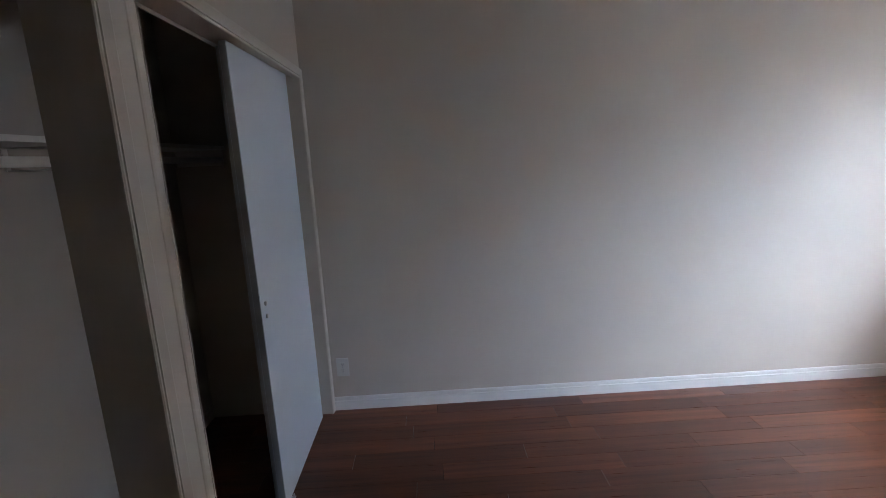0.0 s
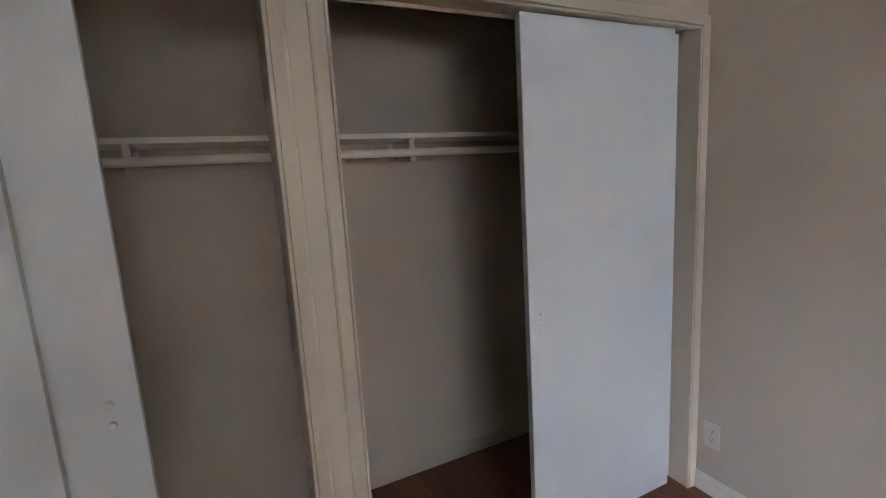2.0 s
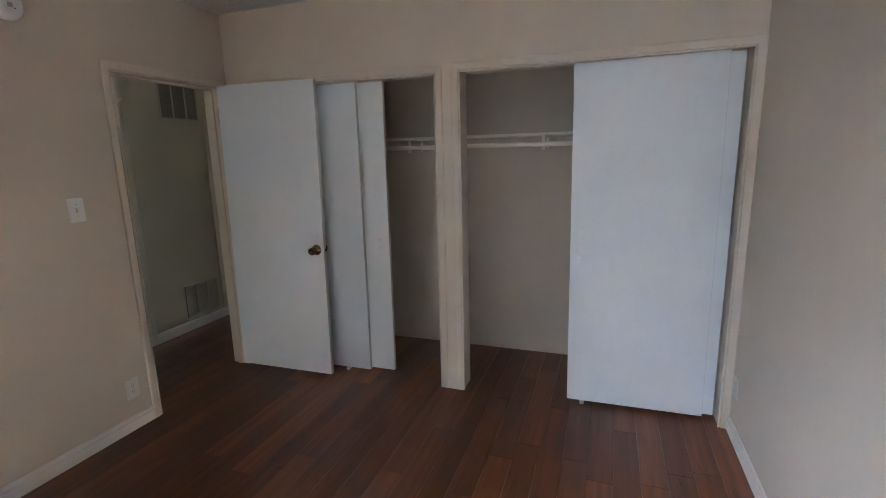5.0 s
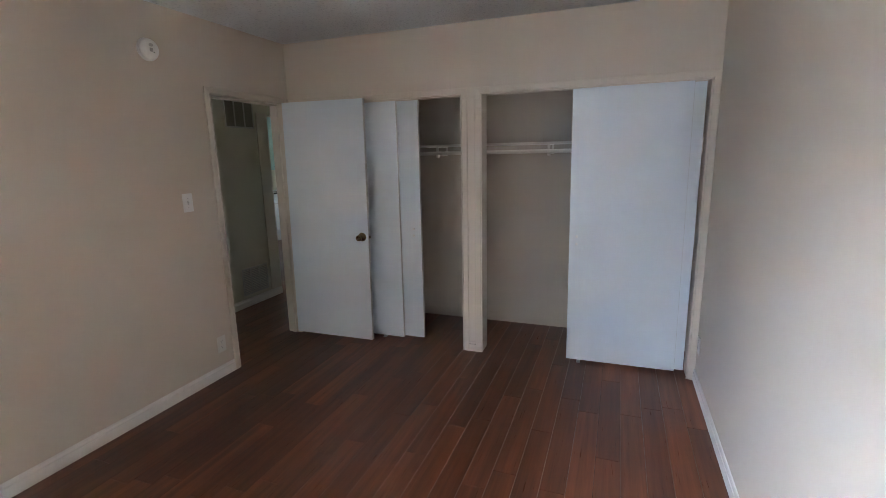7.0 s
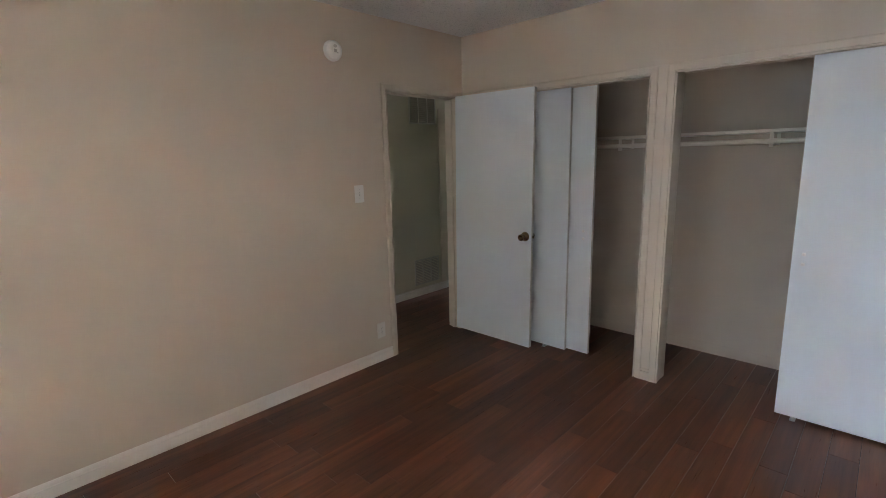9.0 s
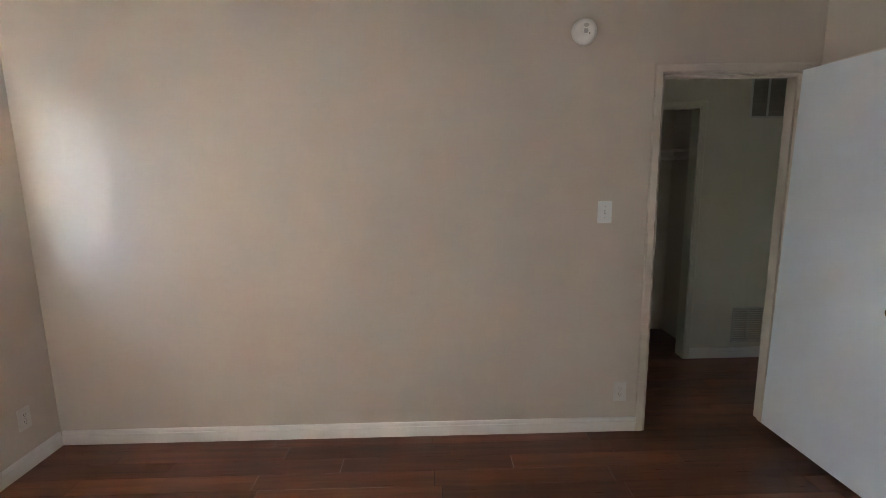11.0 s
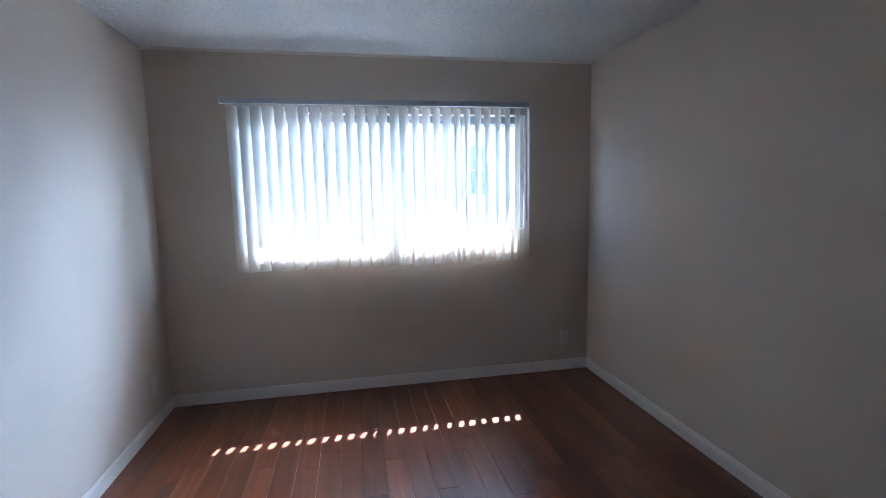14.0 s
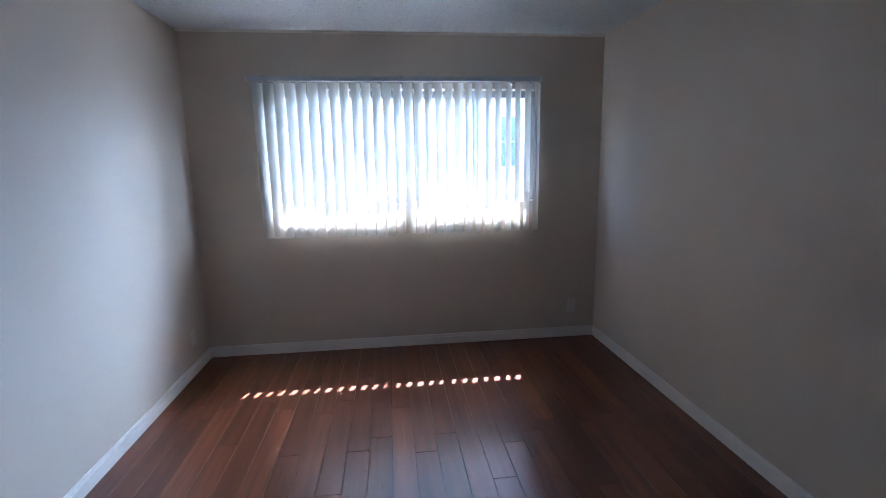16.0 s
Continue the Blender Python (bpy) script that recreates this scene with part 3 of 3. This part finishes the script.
part("wand", wb, CLEAR, blind, "thin clear plastic wand")

# ---- hall beyond the doorway ----
OPEN_Y = (0.945, 2.30)                  # opening from the hall to the kitchen
LY = (-0.75, -0.055)                    # linen closet opening
structure("wall_hall", boxes((HX - 0.115, HX, LY[1] + J, OPEN_Y[0], -0.013, H)), HALLP, "dim beige hall wall with air grilles", "wall")
structure("wall_hall_south", boxes((HX - 0.115, HX, -1.35, LY[0] - J, -0.013, H)), HALLP, "plain beige hall wall beside a closet", "wall")
structure("wall_hall_lintel", boxes((HX - 0.115, HX, LY[0] - J, LY[1] + J, 2.003 + J, H)), HALLP, "beige wall over the hall closet", "wall")
structure("wall_kitchen_lintel", boxes((HX - 0.115, HX, OPEN_Y[0], OPEN_Y[1], 2.09, H)), HALLP, "beige wall over the kitchen opening", "wall")
structure("wall_kitchen", boxes((HX - 0.115, HX, OPEN_Y[1], 5.2, -0.013, H)), HALLP, "plain beige kitchen wall", "wall")
structure("wall_hall_end", boxes((-1.9, -TH, -1.45, -1.35, -0.013, H), (-TH, 0.0, BACK + 0.1, 5.2, -0.013, H)), HALLP, "plain hall wall", "wall")
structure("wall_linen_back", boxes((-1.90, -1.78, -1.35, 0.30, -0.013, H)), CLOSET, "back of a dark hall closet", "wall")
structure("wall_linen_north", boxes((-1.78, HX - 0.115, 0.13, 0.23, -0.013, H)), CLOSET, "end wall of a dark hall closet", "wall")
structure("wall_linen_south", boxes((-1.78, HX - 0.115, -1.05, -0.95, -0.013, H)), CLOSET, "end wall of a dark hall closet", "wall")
opening_trim("trim_hall_closet", pose(HX, LY[0], 0, 0, 0, 90), LY[1] - LY[0], 2.003, 0.116, "painted casing of a hall closet", mat=HALLP)
lin = tagged(new("hall_closet_shelf"), "painted shelf in the dark hall closet", "shelf")
lin.location = (-1.78, -0.41, 1.700)
part("board", boxes((0, 0.33, -0.54, 0.54, 0, 0.019), bevel=0.001), TRIM, lin)
part("cleat", boxes((0, 0.019, -0.54, 0.54, -0.06, 0)), TRIM, lin)
lb = bmesh.new()
rod(lb, (-1.48, -0.945, 1.645), (-1.48, 0.128, 1.645), 0.016)
tagged(part("closet_rod", lb, TRIM, smooth=True), "wooden rod in the dark hall closet", "rod", group="closet rods")
baseboard("baseboard_hall", pose(HX, LY[1] + 0.056, 0, 0, 0, 90), OPEN_Y[0] - LY[1] - 0.056, "painted hall baseboard")
structure("trim_hall_opening", boxes((HX, HX + 0.011, 0.770, OPEN_Y[0], 0.088, 2.10), bevel=0.002), TRIM, "flat painted casing at the end of the hall wall", "trim")


def air_grille(y0, y1, z0, z1, label, back, blades):
    root = tagged(new("air_grille"), label, "air vent", group="hall air grilles")
    root.matrix_basis = pose(HX, y0, z0, 0, 0, 90)
    w, h = y1 - y0, z1 - z0
    part("backing", boxes((0.01, w - 0.01, -0.002, -0.0005, 0.01, h - 0.01)), back, root, "grille backing")
    part("frame", boxes((0, 0.014, -0.010, 0, 0, h), (w - 0.014, w, -0.010, 0, 0, h), (0.014, w - 0.014, -0.010, 0, 0, 0.014), (0.014, w - 0.014, -0.010, 0, h - 0.014, h), bevel=0.0015), VENTM, root)
    for k in (1, 2):
        part("divider", boxes((w * k / 3 - 0.007, w * k / 3 + 0.007, -0.0105, 0, 0.014, h - 0.014), bevel=0.001), VENTM, root)
    n = 14
    blade = None
    for k in range(n):
        z = 0.014 + (h - 0.028) * (k + 0.5) / n
        if blade is None:
            bm = bmesh.new()
            box(bm, 0.014, w - 0.014, -0.004, 0.004, -0.0006, 0.0006)
            bmesh.ops.rotate(bm, verts=bm.verts, cent=(0, 0, 0), matrix=Matrix.Rotation(radians(-52), 3, "X"))
            blade = mesh_of("blade", bm, blades)
        ob = new("blade", blade)
        ob.parent = root
        ob.location = (0, -0.0055, z)
    return root


air_grille(0.330, 0.735, 1.925, 2.232, "dark metal return air grille high on the hall wall", DARKV, DARKV)
air_grille(0.340, 0.725, 0.130, 0.425, "painted-over return air grille low on the hall wall", PALEV, HALLP)

# ---- the far kitchen, seen through the hall ----
structure("wall_kitchen", boxes((-4.3, -4.18, -0.0, 5.2, -0.013, H), (-4.18, HX - 0.115, 0.80, 0.90, -0.013, H),
                                (-4.3, -1.65, 5.2, 5.3, -0.013, H), (-0.65, 0.0, 5.2, 5.3, -0.013, H), (-1.65, -0.65, 5.2, 5.3, -0.013, 1.05), (-1.65, -0.65, 5.2, 5.3, 1.95, H)), HALLP,
          "pale kitchen walls with a daylight window", "wall")


def cabinet(name, x0, x1, y0, y1, z0, z1, doors, label):
    root = tagged(new(name), label, "cabinet", group="kitchen cabinets")
    root.location = (x0, y0, z0)
    w, h = y1 - y0, z1 - z0
    part("body", boxes((0, x1 - x0, 0, w, 0, h), bevel=0.001), CABW, root)
    for k in range(doors):
        a, b = w * k / doors + 0.004, w * (k + 1) / doors - 0.004
        d = part("door", boxes((x1 - x0, x1 - x0 + 0.018, a, b, 0.006, h - 0.006), bevel=0.002), CABW, root)
        hy = b - 0.035 if k % 2 == 0 else a + 0.035
        bm = bmesh.new()
        hz = 0.05 if z0 > 1 else h - 0.17
        rod(bm, (x1 - x0 + 0.040, hy, hz), (x1 - x0 + 0.040, hy, hz + 0.10), 0.006, seg=10)
        rod(bm, (x1 - x0 + 0.018, hy, hz + 0.012), (x1 - x0 + 0.040, hy, hz + 0.012), 0.005, seg=8)
        rod(bm, (x1 - x0 + 0.018, hy, hz + 0.088), (x1 - x0 + 0.040, hy, hz + 0.088), 0.005, seg=8)
        part("handle", bm, BLACKM, d, "black bar handle")
    return root


cabinet("wall_cabinet", -4.175, -3.84, 3.86, 4.86, 1.37, 2.40, 2, "white kitchen wall cabinet coloured as in teal light, with black handles")
cabinet("wall_cabinet", -4.175, -3.84, 4.87, 5.18, 1.37, 2.40, 1, "white kitchen wall cabinet coloured as in teal light, with black handles")
cabinet("base_cabinet", -4.175, -3.60, 4.46, 5.18, 0.0, 0.90, 2, "white kitchen base cabinet coloured as in teal light, with black handles")
tagged(part("worktop", boxes((-4.175, -3.57, 4.455, 5.19, 0.902, 0.94), bevel=0.003), COUNTER), "grey laminate kitchen worktop", "worktop")
stove = tagged(new("range"), "pale enamel kitchen range below the wall cabinets", "range")
stove.location = (-4.175, 3.68, 0)
part("body", boxes((0, 0.62, 0, 0.76, 0.0, 0.915), bevel=0.003), RANGEM, stove)
part("backguard", boxes((0.0, 0.07, 0, 0.76, 0.94, 1.16), bevel=0.004), COUNTER, stove)
part("cooktop", boxes((0.0, 0.64, 0.0, 0.76, 0.917, 0.938), bevel=0.003), BLACKM, stove)
od = part("oven_door", boxes((0.622, 0.655, 0.01, 0.75, 0.24, 0.80), bevel=0.003), RANGEM, stove)
hb = bmesh.new()
rod(hb, (0.69, 0.06, 0.74), (0.69, 0.70, 0.74), 0.010)
rod(hb, (0.655, 0.08, 0.74), (0.69, 0.08, 0.74), 0.007)
rod(hb, (0.655, 0.68, 0.74), (0.69, 0.68, 0.74), 0.007)
part("handle", hb, STEEL, od)
part("drawer", boxes((0.622, 0.650, 0.01, 0.75, 0.05, 0.22), bevel=0.003), RANGEM, stove)

# ---- outside ----
structure("ground", boxes((-400, 400, -400, 400, -0.55, -0.45)), GROUND, "pale concrete yard outside the window", "ground")
structure("roof_eave", boxes((-5.5, 5.0, -5.072, s0 - 0.002, 2.66, 2.80), bevel=0.01), SOFFIT, "painted roof eave over the window", "roof")
structure("roof", boxes((-6.0, 5.0, -5.0, 6.5, 2.81, 2.95)), ROOFM, "flat felt roof", "roof")

house = tagged(new("apartment_building"), "pale stucco apartment building across the yard", "building")
house.location = (0, -11.2, -0.45)
part("wall", boxes((-14, 9, -6, 0, 0, 3.45)), STUCCO, house)
part("roof", boxes((-14.3, 9.3, -6.3, 0.3, 3.45, 3.62), bevel=0.02), ROOFM, house)
for xc in (-6.9, -3.9, -0.92, 2.1, 5.1):
    z0 = 1.88
    win = part("window", frame_bars(xc - 0.30, xc + 0.30, z0, z0 + 1.20, -0.02, 0.04, 0.05), ALU, house)
    part("pane", boxes((xc - 0.25, xc + 0.25, -0.01, 0.006, z0 + 0.05, z0 + 0.59)), EXTGLASS, win)
    part("pane", boxes((xc - 0.25, xc + 0.25, -0.01, 0.012, z0 + 0.61, z0 + 1.15)), EXTGLASS, win)
    part("sill", boxes((xc - 0.34, xc + 0.34, 0.0, 0.07, z0 - 0.05, z0), bevel=0.01), STUCCO, win)

# ---- floor planks ----
PW, PL = 0.1235, 0.92
KNOWN = {0: -3.251, 1: -2.930, 2: -2.813, 3: -3.400, 4: -3.252, 5: -2.824, -1: -2.757, -2: -2.919, -3: -3.262, -4: -2.490, -5: -2.783}
prng = random.Random(11)
shared = {}


def plank_mesh(w, ln):
    key = (round(w, 4), round(ln, 3))
    if key not in shared:
        g, b = 0.0011, 0.0002
        rows = ((g, -0.012, g), (g, -b, g), (g + b, 0.0, g + b))
        verts, faces = [], []
        for i, z, j in rows:
            verts += [(i, j, z), (w - i, j, z), (w - i, ln - j, z), (i, ln - j, z)]
        for r in (0, 4):
            for k in range(4):
                a, c = r + k, r + (k + 1) % 4
                faces.append((a, c, c + 4, a + 4))
        faces.append((8, 9, 10, 11))
        me = bpy.data.meshes.new("plank")
        me.from_pydata(verts, [], faces)
        me.materials.append(FLOORM)
        shared[key] = me
    return shared[key]


def lay(x_lo, x_hi, y_lo, y_hi):
    k0, k1 = math.floor((x_lo - 1.6965) / PW), math.ceil((x_hi - 1.6965) / PW)
    for k in range(k0, k1):
        xa, xb = max(x_lo, 1.6965 + PW * k), min(x_hi, 1.6965 + PW * (k + 1))
        if xb - xa < 0.012:
            continue
        end = KNOWN.get(k, -3.0 + prng.uniform(-0.46, 0.46))
        ya = end - PL * math.ceil((end - y_lo) / PL)
        while ya < y_hi - 0.01:
            lo, hi = max(ya, y_lo), min(ya + PL, y_hi)
            if hi - lo > 0.01:
                ob = new("plank", plank_mesh(xb - xa, hi - lo))
                ob.location = (xa, lo, 0.0)
                ob.parent = floor
            ya += PL


lay(0.0, W, -L, BACK)
lay(HX, 0.0, -0.85, 1.6)
bm = bmesh.new()
box(bm, -4.18, HX - 0.001, -1.35, 5.2, -0.012, -0.0005)
box(bm, HX, -TH, 1.6, 5.2, -0.012, -0.0005)
box(bm, HX, -TH, -1.35, -0.85, -0.012, -0.0005)
tagged(part("plank_field", bm, FLOORM, floor), kind="stuff")
